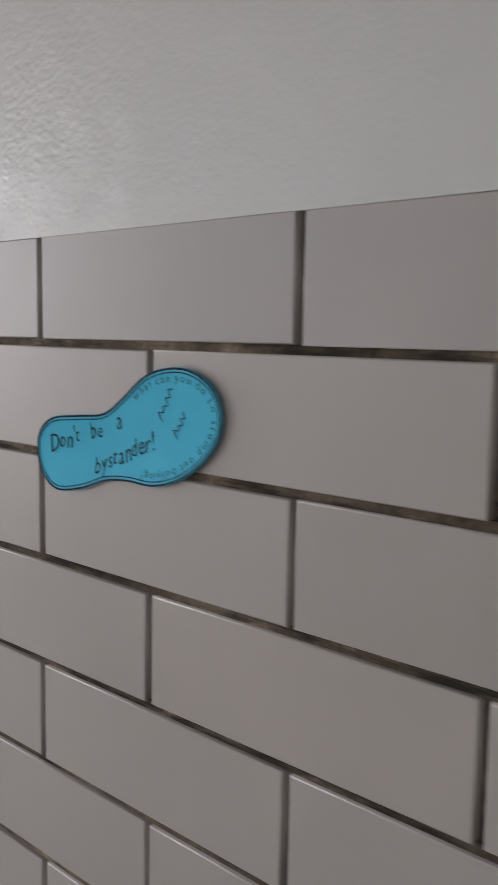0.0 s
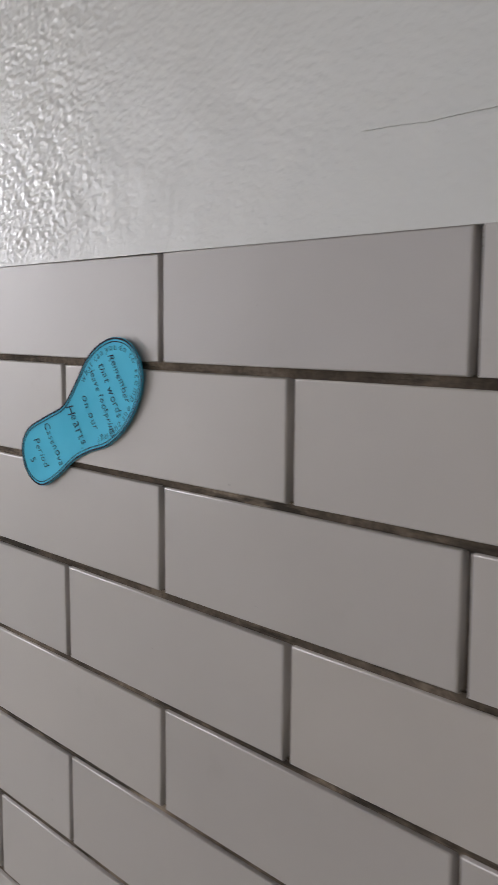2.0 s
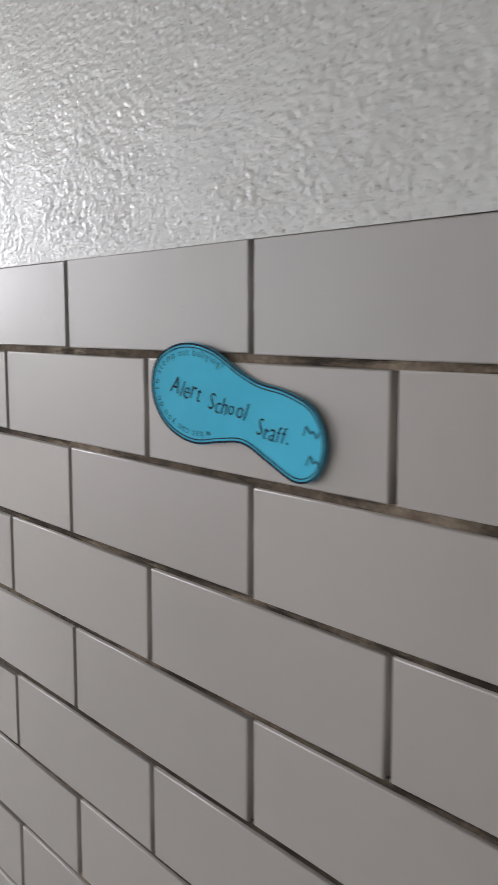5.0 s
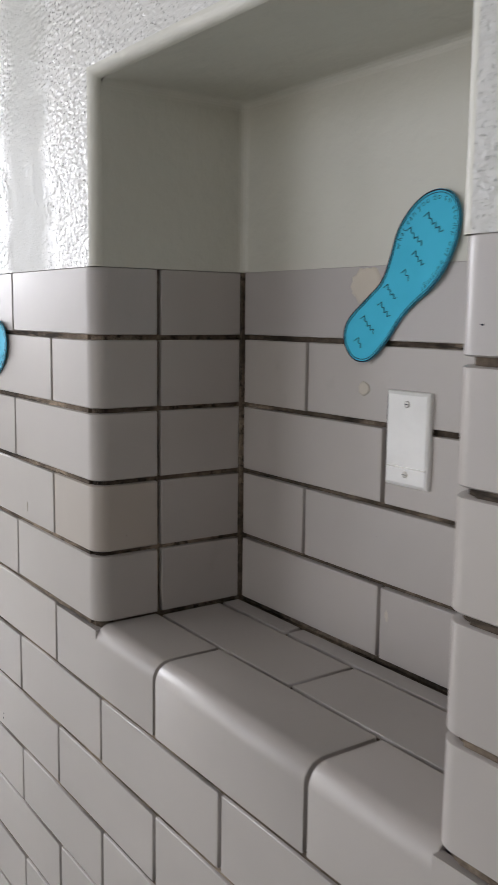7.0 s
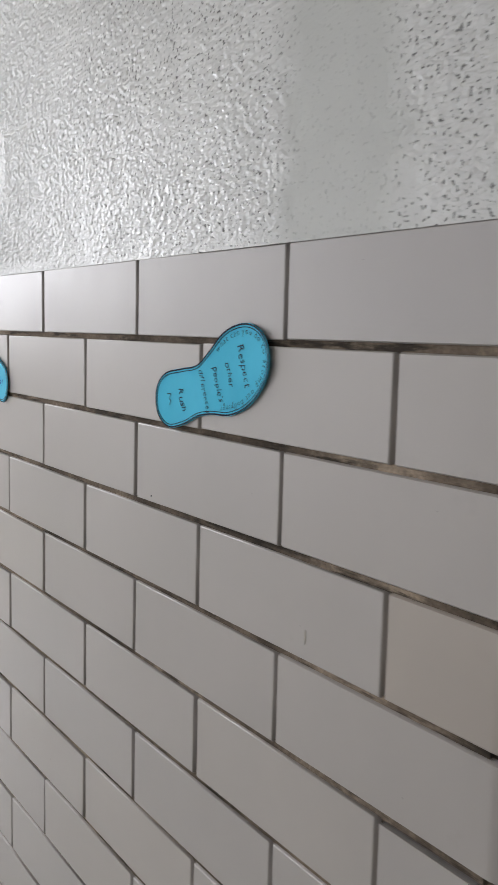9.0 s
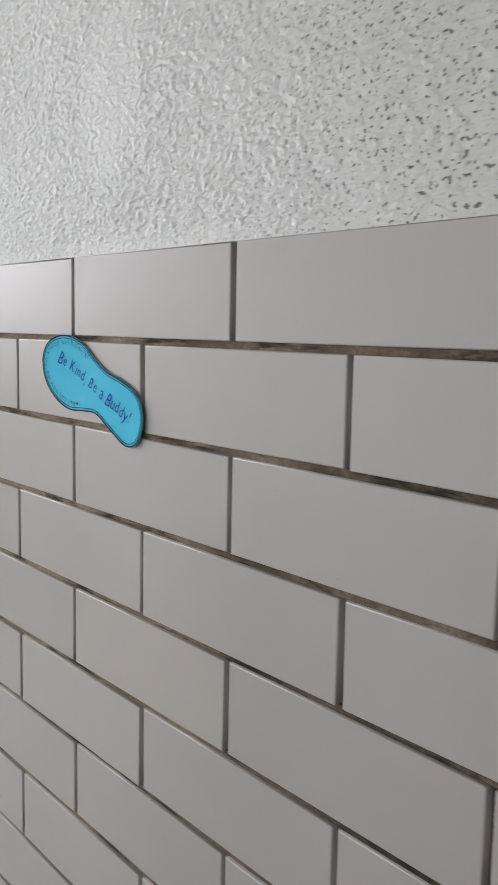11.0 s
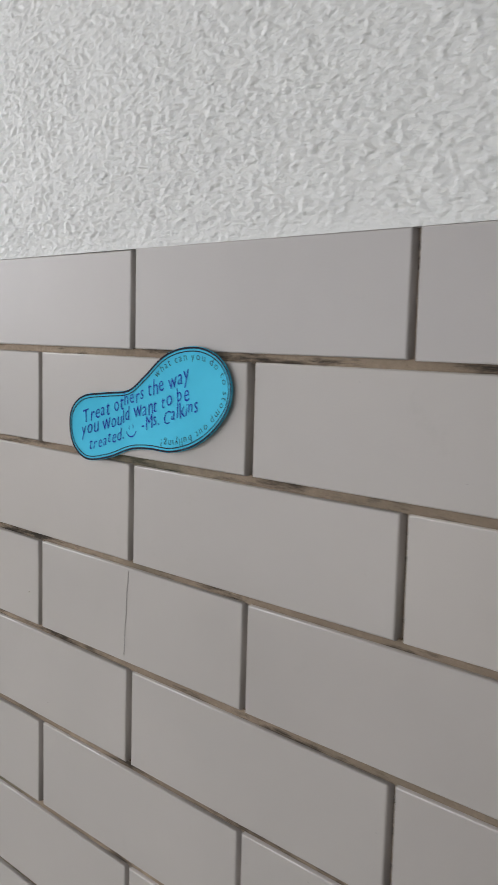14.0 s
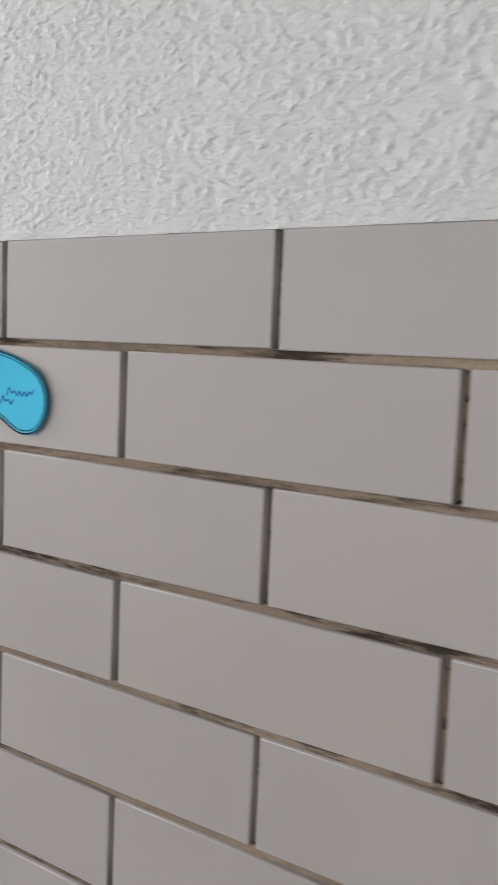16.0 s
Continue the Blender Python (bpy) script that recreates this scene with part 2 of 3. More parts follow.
# ---- mesh helpers ----
def mesh_of(name, verts, faces, mat, smooth=False):
    me = bpy.data.meshes.new(name)
    me.from_pydata([tuple(v) for v in verts], [], faces)
    me.materials.append(mat)
    bm = bmesh.new()
    bm.from_mesh(me)
    bmesh.ops.recalc_face_normals(bm, faces=bm.faces)
    bm.to_mesh(me)
    bm.free()
    if smooth:
        me.polygons.foreach_set("use_smooth", [True] * len(me.polygons))
    return me


def part(name, me, parent, label=""):
    ob = new(name, me)
    ob.parent = parent
    return tagged(ob, label)


def boxes(name, spans, mat):
    """One mesh of boxes, each (x0, x1, y0, y1, z0, z1)."""
    v, f = [], []
    for x0, x1, y0, y1, z0, z1 in spans:
        k = len(v)
        v += [(x, y, z) for x in (x0, x1) for y in (y0, y1) for z in (z0, z1)]
        f += [[k + i for i in q] for q in ((0, 1, 3, 2), (4, 6, 7, 5), (0, 4, 5, 1), (2, 3, 7, 6), (0, 2, 6, 4), (1, 5, 7, 3))]
    return mesh_of(name, v, f, mat)


def smooth_by_angle(me, limit=0.75):
    bm = bmesh.new()
    bm.from_mesh(me)
    for fc in bm.faces:
        fc.smooth = True
    for ed in bm.edges:
        if len(ed.link_faces) == 2 and ed.calc_face_angle(3.2) > limit:
            ed.smooth = False
    bm.to_mesh(me)
    bm.free()


# ---- setting: walls, floor, ceiling ----
wall = tagged(new("wall_north", boxes("wall_north", [
    (X_END, X_BACK, BED, 0.36, 0.0, SILL - 0.032),
    (X_END, NL - 0.028, BED, 0.36, SILL - 0.032, CAP),
    (NR + 0.028, X_BACK, BED, 0.36, SILL - 0.032, CAP),
    (NL - 0.028, NR + 0.028, 0.022, 0.36, SILL - 0.032, SILL - 0.006),
    (NL - 0.028, NR + 0.028, NB + BED, 0.36, SILL - 0.006, CAP)], MORTAR)),
    "corridor wall of warm grey glazed tiles with brown mortar joints", "wall", kind="structure")


RELIEF = (-5.65, 0.25, 2.0)             # stretch of wall, and its top, whose stucco is modelled in relief


def soft_field(rng, shape, gx, gz):
    """Smooth random heights with unit spread; gx, gz: the grain in steps of the grid."""
    kx, kz = np.fft.fftfreq(shape[0])[:, None], np.fft.rfftfreq(shape[1])[None, :]
    low = np.exp(-2 * math.pi ** 2 * ((gx * kx) ** 2 + (gz * kz) ** 2))
    out = np.fft.irfft2(np.fft.rfft2(rng.standard_normal(shape)) * low, s=shape)
    return (out - out.mean()) / out.std()


def ease(a, b, v):
    t = np.clip((v - a) / (b - a), 0, 1)
    return t * t * (3 - 2 * t)


def stucco_relief():
    """Thrown stucco as real relief: knobs and hollows, thin at the near end, with trowelled-over patches."""
    sx, sz, r, y0 = 0.0022, 0.0015, R_PLASTER, 0.0008

    def cut(step, *marks):
        runs = [np.linspace(a, b, max(2, round((b - a) / step)), endpoint=False) for a, b in zip(marks, marks[1:])]
        return np.concatenate(runs + [[marks[-1]]])

    xs, zs = cut(sx, RELIEF[0], NL - r, NR + r, RELIEF[1]), cut(sz, CAP, HEAD + r, RELIEF[2])
    nx, nz = len(xs), len(zs)
    rng = np.random.default_rng(11)
    X, Z = np.meshgrid(xs, zs, indexing="ij")

    def grain(x, z):
        return soft_field(rng, (nx, nz), x / sx, z / sz)

    knob, fine, swell, patch = grain(0.0022, 0.0013), grain(0.0013, 0.0009), grain(0.014, 0.010), grain(0.045, 0.045)
    late = ease(-3.7, -4.2, X)
    thick = 0.05 + 0.13 * ease(-0.05, -0.45, X + 0.05 * patch) + 0.42 * ease(-0.9, -1.2, X + 0.07 * patch) + 0.40 * late
    thick *= 1 - 0.3 * (1 - late) * ease(-1.35, -1.6, X + 0.03 * patch)
    thick *= 1 - 0.85 * ease(0.7, 1.6, patch - 0.7 * late)
    filled = np.abs(X + 3.285 + 0.02 * patch + 0.006 * swell) + 0.12 * (Z - CAP - 0.1)
    thick *= 0.18 + 0.82 * ease(0.055, 0.085, filled)
    thick *= 0.25 + 0.75 * ease(0.002, 0.022, Z - CAP + 0.003 * swell)
    knobs = ease(-0.6, 1.5, knob + 0.4 * fine)
    high = thick * (0.0014 * knobs + 0.00025 * fine) + 0.0002 * swell
    dx, dz = np.maximum(np.maximum(NL - r - X, X - NR - r), 0), np.maximum(Z - HEAD - r, 0)
    high *= ease(0.0, 0.008, np.hypot(dx, dz))
    v = np.stack([X, y0 - high, Z], 2).reshape(-1, 3)
    i, k = np.meshgrid(np.arange(nx - 1), np.arange(nz - 1), indexing="ij")
    hole = (xs[i] > NL - r - 1e-6) & (xs[i] < NR + r - 1e-6) & (zs[k] < HEAD + r - 1e-6)
    c = (i * nz + k)[~hole]
    f = np.stack([c, c + nz, c + nz + 1, c + 1], 1)
    me = bpy.data.meshes.new("stucco_relief")
    me.vertices.add(len(v))
    me.vertices.foreach_set("co", v.ravel())
    me.loops.add(f.size)
    me.loops.foreach_set("vertex_index", f.ravel())
    me.polygons.add(len(f))
    me.polygons.foreach_set("loop_start", np.arange(0, f.size, 4))
    me.polygons.foreach_set("use_smooth", np.ones(len(f), dtype=bool))
    me.update(calc_edges=True)
    me.validate()
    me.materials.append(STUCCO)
    return me


def plaster_wall():
    """Stucco above the tiles, with the rounded mouth of the niche."""
    y0 = 0.0008
    v, f = [], []

    def quad(*pts):
        k = len(v)
        v.extend(pts)
        f.append(list(range(k, k + 4)))

    r = R_PLASTER
    quad((X_END, y0, CAP), (RELIEF[0], y0, CAP), (RELIEF[0], y0, CEIL), (X_END, y0, CEIL))
    quad((RELIEF[1], y0, CAP), (X_BACK, y0, CAP), (X_BACK, y0, CEIL), (RELIEF[1], y0, CEIL))
    quad((RELIEF[0], y0, RELIEF[2]), (RELIEF[1], y0, RELIEF[2]), (RELIEF[1], y0, CEIL), (RELIEF[0], y0, CEIL))
    for face in ((X_END, NL - r), (NR + r, X_BACK)):
        quad((face[0], y0, CAP), (face[1], y0, CAP), (face[1], 0.012, CAP), (face[0], 0.012, CAP))
    rings = []
    for i in range(7):
        a = radians(15 * i)
        o, y = r * (1 - math.sin(a)), y0 + r * (1 - math.cos(a))
        rings.append([(NL - o, y, CAP), (NL - o, y, HEAD + o), (NR + o, y, HEAD + o), (NR + o, y, CAP)])
    face = mesh_of("stucco", v, f, STUCCO)
    v, f, base = [], [], 0
    for ring in rings:
        v.extend(ring)
    for i in range(6):
        for j in range(3):
            a = base + i * 4 + j
            f.append([a, a + 1, a + 5, a + 4])
    return face, mesh_of("arris", v, f, SMOOTH_PLASTER, True)


def niche_plaster():
    """Smooth plaster lining of the niche above its tiles, coved where sides meet the back."""
    v, f, c = [], [], 0.012
    plan = [(NL, 0.0008 + R_PLASTER)]
    for cx, cy, a0 in ((NL + c, NB - c, 180), (NR - c, NB - c, 90)):
        plan += [(cx + c * math.cos(radians(a0 - 18 * i)), cy + c * math.sin(radians(a0 - 18 * i))) for i in range(6)]
    plan.append((NR, 0.0008 + R_PLASTER))
    n = len(plan)
    zs = [(CAP, 0.0), (HEAD - c, 0.0)] + [(HEAD - c + c * math.sin(radians(18 * i)), c * (1 - math.cos(radians(18 * i)))) for i in range(1, 6)]
    mx, my = (NL + NR) / 2, NB / 2
    for z, inset in zs:
        for x, y in plan:
            v.append((x + (inset if x < mx else -inset), y - (inset if y > my else 0), z))
    for i in range(len(zs) - 1):
        for j in range(n - 1):
            f.append([i * n + j, i * n + j + 1, i * n + n + j + 1, i * n + n + j])
    f.append(list(range((len(zs) - 1) * n, len(zs) * n)))
    return mesh_of("niche_lining", v, f, SMOOTH_PLASTER, False)


upper = tagged(new("wall_north_upper", boxes("wall_north_upper", [
    (X_END, NL - 0.03, 0.02, 0.36, CAP + 0.0002, CEIL), (NR + 0.03, X_BACK, 0.02, 0.36, CAP + 0.0002, CEIL),
    (NL - 0.03, NR + 0.03, 0.03, 0.36, HEAD + 0.03, CEIL), (NL - 0.03, NR + 0.03, NB + 0.012, 0.36, CAP + 0.0002, HEAD + 0.03)], PAINT)),
    "upper wall of cream-white painted stucco above grey tiles", "wall", kind="structure")
face_mesh, arris_mesh = plaster_wall()
part("stucco_face", face_mesh, upper, "bumpy glossy cream-white painted stucco")
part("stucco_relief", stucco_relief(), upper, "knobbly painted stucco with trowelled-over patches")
part("niche_arris", arris_mesh, upper, "smooth rounded plaster edge of the niche")
part("niche_lining", niche_plaster(), upper, "smooth cream plaster lining of the niche")

tagged(new("floor", boxes("floor", [(X_END - 1, X_BACK + 0.3, Y_OPP - 0.3, 0.4, -0.1, 0.0)], FLOOR)), "plain grey waxed concrete corridor floor", "floor", kind="structure")
tagged(new("ceiling", boxes("ceiling", [(X_END - 0.3, X_BACK + 0.3, Y_OPP - 0.3, 0.4, CEIL, CEIL + 0.15)], PAINT)), "plain white painted corridor ceiling", "ceiling", kind="structure")
opp = [(X_END, X_BACK, Y_OPP - 0.2, Y_OPP, 0.0, WZ0), (X_END, X_BACK, Y_OPP - 0.2, Y_OPP, WZ1, CEIL)]
edges = [X_END] + [e for ab in OPENINGS for e in ab] + [X_BACK]
opp += [(edges[i], edges[i + 1], Y_OPP - 0.2, Y_OPP, WZ0, WZ1) for i in range(0, len(edges), 2)]
tagged(new("wall_south", boxes("wall_south", opp, PAINT)), "plain white painted wall with window openings", "wall", kind="structure")
tagged(new("wall_west", boxes("wall_west", [(X_END - 0.2, X_END, Y_OPP - 0.2, -2.3, 0, CEIL), (X_END - 0.2, X_END, -0.5, 0.36, 0, CEIL), (X_END - 0.2, X_END, -2.3, -0.5, 0, EZ0), (X_END - 0.2, X_END, -2.3, -0.5, EZ1, CEIL)], PAINT)),
       "plain white end wall with a high window opening", "wall", kind="structure")
tagged(new("wall_east", boxes("wall_east", [(X_BACK, X_BACK + 0.2, Y_OPP - 0.2, 0.36, 0, CEIL)], PAINT)), "plain white painted end wall", "wall", kind="structure")


# ---- paper footprints ----
SOLE = [(0.0, -0.012), (0.03, 0.078), (0.124, 0.123), (0.28, 0.106), (0.42, 0.088), (0.54, 0.122), (0.67, 0.168), (0.79, 0.174), (0.90, 0.146),
        (0.982, 0.082), (1.012, -0.006), (0.978, -0.095), (0.88, -0.164), (0.76, -0.199), (0.63, -0.200), (0.5, -0.168), (0.38, -0.152), (0.24, -0.162), (0.10, -0.150), (0.025, -0.092)]


def sole_outline(length, steps=6):
    """The closed outline of a shoe sole, heel at the origin, toe along x."""
    out, n = [], len(SOLE)
    for i in range(n):
        p0, p1, p2, p3 = (Vector(SOLE[(i + k - 1) % n]) for k in range(4))
        for s in range(steps):
            t = s / steps
            out.append(length * 0.5 * ((2 * p1) + (p2 - p0) * t + (2 * p0 - 5 * p1 + 4 * p2 - p3) * t * t + (3 * p1 - p0 - 3 * p2 + p3) * t ** 3))
    return out


def inset(points, d):
    n, out = len(points), []
    for i in range(n):
        t = (points[(i + 1) % n] - points[i - 1]).normalized()
        out.append(points[i] + Vector((t.y, -t.x)) * -d)
    return out


GLYPHS = {}


def glyph(ch):
    """Vertices, faces and advance of one character of the built-in font at size 1."""
    if ch not in GLYPHS:
        cu = bpy.data.curves.new("glyph", "FONT")
        cu.body, cu.size, cu.resolution_u, cu.offset = ch, 1.0, 2, -0.007
        ob = bpy.data.objects.new("glyph", cu)
        me = bpy.data.meshes.new_from_object(ob)
        v = [tuple(p.co[:2]) for p in me.vertices]
        f = [list(p.vertices) for p in me.polygons]
        wide = max((p[0] for p in v), default=0.25)
        bpy.data.objects.remove(ob)
        GLYPHS[ch] = (v, f, wide + 0.09 if v else 0.30)
    return GLYPHS[ch]


def written(lines, rng, lift):
    """Hand-written lines: (text, x, y, angle, size), x and y being the middle of the line."""
    V, F = [], []
    for text, x, y, angle, size in lines:
        wide = 0.84 * sum(glyph(c)[2] for c in text) * size
        ca, sa, pen = math.cos(radians(angle)), math.sin(radians(angle)), -wide / 2
        for c in text:
            v, f, adv = glyph(c)
            s, tilt, dy = size * rng.uniform(0.88, 1.12), radians(rng.uniform(-8, 6)), rng.uniform(-0.07, 0.07) * size
            k = len(V)
            for gx, gy in v:
                gy -= 0.3
                gx = 0.84 * gx + 0.27 * gy
                px, py = pen + s * (gx * math.cos(tilt) - gy * math.sin(tilt)), dy + s * (gx * math.sin(tilt) + gy * math.cos(tilt))
                V.append((x + ca * px - sa * py, y + sa * px + ca * py, lift))
            F += [[k + i for i in q] for q in f]
            pen += 0.84 * adv * size
    return V, F


def around(text, path, size, lift):
    """Letters along a path, their feet towards its right-hand side."""
    V, F = [], []
    seg = [(path[i + 1] - path[i]).length for i in range(len(path) - 1)]
    total, wide = sum(seg), sum(glyph(c)[2] for c in text) * size
    stretch, d = total / wide, 0.0
    for c in text:
        v, f, adv = glyph(c)
        rest, i = d + adv * size * stretch / 2, 0
        while i < len(seg) - 1 and rest > seg[i]:
            rest, i = rest - seg[i], i + 1
        t = (path[i + 1] - path[i]).normalized()
        at = path[i] + t * rest
        k = len(V)
        for gx, gy in v:
            q = at + t * ((gx - (adv - 0.09) / 2) * size) + Vector((-t.y, t.x)) * ((gy - 0.3) * size)
            V.append((q.x, q.y, lift))
        F += [[k + j for j in q] for q in f]
        d += adv * size * stretch
    return V, F


def bars(spans, lift):
    """Plain pen strokes for words that cannot be read: (x, y, angle, length, height)."""
    V, F = [], []
    for x, y, angle, length, high in spans:
        ca, sa = math.cos(radians(angle)), math.sin(radians(angle))
        m, pen = max(4, int(length / (high * 0.28))), 0.0005
        pts = []
        for i in range(m + 1):
            up = (0.20 if (i * 5) % 7 < 5 else 0.45) if i % 2 else (-0.22 if (i * 3) % 8 < 6 else -0.02)
            pts.append(Vector((-length / 2 + length * i / m, high * up)))
        for p, q in zip(pts, pts[1:]):
            side = Vector((-(q - p).y, (q - p).x)).normalized() * pen
            k = len(V)
            for c in (p - side, q - side, q + side, p + side):
                V.append((x + ca * c.x - sa * c.y, y + sa * c.x + ca * c.y, lift))
            F.append([k, k + 1, k + 2, k + 3])
    return V, F


QUESTION = "what can you do to stomp out bullying?"


def dome(me, length, edge, rng):
    """Bend a flat mesh so that the middle touches the wall and the rim stands off."""
    ph = rng
    for p in me.vertices:
        x, y = p.co.x / length, p.co.y / length
        p.co.z += edge * (abs(y) / 0.2) ** 2 * 0.5 + edge * (abs(x - 0.5) / 0.5) ** 3 * 0.8 + 0.0006 * math.sin(9 * x + ph) + 0.0004 * math.sin(17 * y - ph)


def footprint(heel, toe, wall_y, label, lines=(), strokes=(), ink=None, question=True, edge=0.004, seed=1, smile=None):
    """A shoe-sole cut-out of turquoise paper taped to the wall, between heel and toe given as (x, z)."""
    rng = random.Random(seed)
    h, t = Vector(heel), Vector(toe)
    length = (t - h).length * 1.0
    angle = math.atan2(t.y - h.y, t.x - h.x) + 0.01
    ph = rng.uniform(0, 6)
    root = new("paper_footprint")
    root.matrix_world = Matrix.Translation((h.x, wall_y - 0.0012, TOP + h.y)) @ Euler((radians(90), 0, 0)).to_matrix().to_4x4() @ Matrix.Rotation(angle, 4, "Z")
    tagged(root, label, "paper cutout", group="paper footprints on the wall")
    out = sole_outline(length)
    n = len(out)
    mid = [Vector((min(max(p.x, 0.12 * length), 0.85 * length), -0.01 * length)) for p in out]
    v, f = [], []
    rings = 8
    for k in range(rings + 1):
        s = 1 - k / rings
        v += [(*(mid[i].lerp(out[i], s)), 0.0008) for i in range(n)]
    for k in range(rings):
        f += [[k * n + i, k * n + (i + 1) % n, k * n + n + (i + 1) % n, k * n + n + i] for i in range(n)]
    b = len(v)
    v += [(p.x, p.y, 0.0) for p in out]
    f += [[i, (i + 1) % n, b + (i + 1) % n, b + i] for i in range(n)]
    c = len(v)
    v += [(p.x, p.y, 0.0) for p in mid]
    f += [[b + i, b + (i + 1) % n, c + (i + 1) % n, c + i] for i in range(n)]
    me = mesh_of("sheet", v, f, PAPER)
    smooth_by_angle(me)
    dome(me, length, edge, ph)
    part("sheet", me, root, "turquoise paper sole with slightly lifted rim")
    a, bb = inset(out, -0.0003), inset(out, -0.0020)
    v = [(p.x, p.y, 0.0014) for p in a + bb]
    line = mesh_of("outline", v, [[i, (i + 1) % n, n + (i + 1) % n, n + i] for i in range(n)], INK)
    dome(line, length, edge, ph)
    part("outline", line, root, "thin black marker outline")
    a, bb = inset(out, -0.0036), inset(out, -0.0045)
    inner = mesh_of("inner_outline", [(p.x, p.y, 0.0014) for p in a + bb], [[i, (i + 1) % n, n + (i + 1) % n, n + i] for i in range(n)], INK)
    dome(inner, length, edge, ph)
    part("inner_outline", inner, root, "second thin black marker line")
    scaled = [(s, x * length, (y + 0.03) * length, an, sz) for s, x, y, an, sz in lines]
    pieces = [("handwriting", written([one], rng, 0.0014), ink or INK, "handwritten marker words") for one in scaled]
    pieces += [("scribble", bars([(x * length, (y + 0.03) * length, an, ln, hg)], 0.0014), ink or PALE_INK, "small illegible pen marks") for x, y, an, ln, hg in strokes]
    if question:
        rim = inset(out, -0.0085)[int(n * 0.27):int(n * 0.74)]
        pieces.append(("printed_question", around(QUESTION, rim, 0.0095, 0.0011), PALE_INK, "question written round the toe"))
    if smile:
        V, F = bars([(smile[0] * length - 0.003, smile[1] * length + 0.006, 90, 0.004, 0.0001), (smile[0] * length + 0.003, smile[1] * length + 0.006, 90, 0.004, 0.0001)], 0.0011)
        arc = [Vector((smile[0] * length + 0.0075 * math.cos(a), smile[1] * length + 0.0075 * math.sin(a) + 0.004)) for a in (radians(190 + 16 * i) for i in range(11))]
        mouth = [(*(p + (p - q).orthogonal().normalized() * s), 0.0011) for s in (0.0006, -0.0006) for p, q in zip(arc, arc[1:])]
        k, m = len(V), len(mouth) // 2
        pieces.append(("smiley", (V + mouth, F + [[k + i, k + i + 1, k + m + i + 1, k + m + i] for i in range(m - 1)]), ink or INK, "small drawn smiley"))
    for name, (V, F), mat, said in pieces:
        me = bpy.data.meshes.new(name)
        me.from_pydata(V, [], F)
        me.materials.append(mat)
        dome(me, length, edge, ph)
        tagged(part(name, me, root, said), kind="stuff")
    return root


footprint((-0.302, -0.202), (-0.069, -0.147), 0.0, "turquoise paper shoe sole saying don't be a bystander",
          [("Don't", 0.18, 0.0, 2, 0.021), ("be", 0.37, 0.0, 4, 0.021), ("a", 0.50, 0.02, 4, 0.02), ("bystander!", 0.50, -0.10, 6, 0.021)],
          [(0.76, 0.03, 50, 0.03, 0.012), (0.81, -0.05, 48, 0.022, 0.011)], seed=1)
footprint((-1.137, -0.208), (-0.938, -0.096), 0.0, "turquoise paper shoe sole about words that leave footprints",
          [("Remember", 0.85, -0.038, -88, 0.0122), ("that words", 0.765, -0.048, -88, 0.0133), ("leave footprints", 0.69, -0.070, -88, 0.0115), ("on our", 0.585, -0.060, -87, 0.0149),
           ("Hearts.", 0.47, -0.068, -85, 0.0174), ("Casanova", 0.27, -0.058, -84, 0.0137), ("Period", 0.16, -0.048, -84, 0.0136), ("5", 0.075, -0.048, -84, 0.0141)], seed=2)
footprint((-1.737, -0.171), (-1.962, -0.119), 0.0, "turquoise paper shoe sole saying alert school staff",
          [("Alert", 0.78, -0.045, 184, 0.0225), ("School", 0.53, -0.045, 184, 0.0205), ("Staff.", 0.27, -0.03, 186, 0.0205)],
          [(0.08, -0.09, 190, 0.02, 0.012), (0.05, 0.0, 190, 0.016, 0.012)], seed=3)
footprint((-2.818, -0.113), (-2.650, 0.062), NB, "turquoise paper shoe sole hanging in the wall niche",
          [], [(0.84, -0.02, -84, 0.035, 0.013), (0.72, 0.03, -84, 0.03, 0.012), (0.66, -0.06, -84, 0.024, 0.012), (0.55, -0.05, -84, 0.016, 0.012), (0.42, -0.03, -84, 0.026, 0.012),
               (0.33, -0.06, -84, 0.026, 0.012), (0.2, -0.03, -84, 0.03, 0.012), (0.09, -0.05, -84, 0.015, 0.012)], seed=4)
footprint((-3.598, -0.174), (-3.373, -0.110), 0.0, "turquoise paper shoe sole about respecting other people",
          [("Respect", 0.80, -0.045, -82, 0.0155), ("other", 0.68, -0.055, -82, 0.0133), ("people's", 0.58, -0.075, -82, 0.0133), ("differences", 0.46, -0.080, -82, 0.0120), ("Rush", 0.25, -0.075, -82, 0.0160)],
          [(0.13, -0.04, -80, 0.014, 0.012)], seed=5)
footprint((-4.109, -0.196), (-4.330, -0.122), 0.0, "turquoise paper shoe sole saying be kind be a buddy",
          [("Be Kind, Be a Buddy!", 0.485, -0.066, 177, 0.0225)], ink=BLUE_INK, seed=6)
footprint((-4.968, -0.178), (-4.744, -0.122), 0.0, "turquoise paper shoe sole about treating others kindly",
          [("Treat others the way", 0.45, 0.024, 3, 0.0198), ("you would want to be", 0.43, -0.038, 2, 0.0196), ("treated.      -Ms. Calkins", 0.47, -0.098, 3, 0.0178)], ink=BLUE_INK, seed=7, smile=(0.40, -0.085))
footprint((-5.422, -0.166), (-5.645, -0.095), 0.0, "turquoise paper shoe sole with small blue handwriting",
          [], [(0.24, 0.0, 198, 0.02, 0.012), (0.17, -0.06, 198, 0.04, 0.012)], ink=BLUE_INK, seed=8)


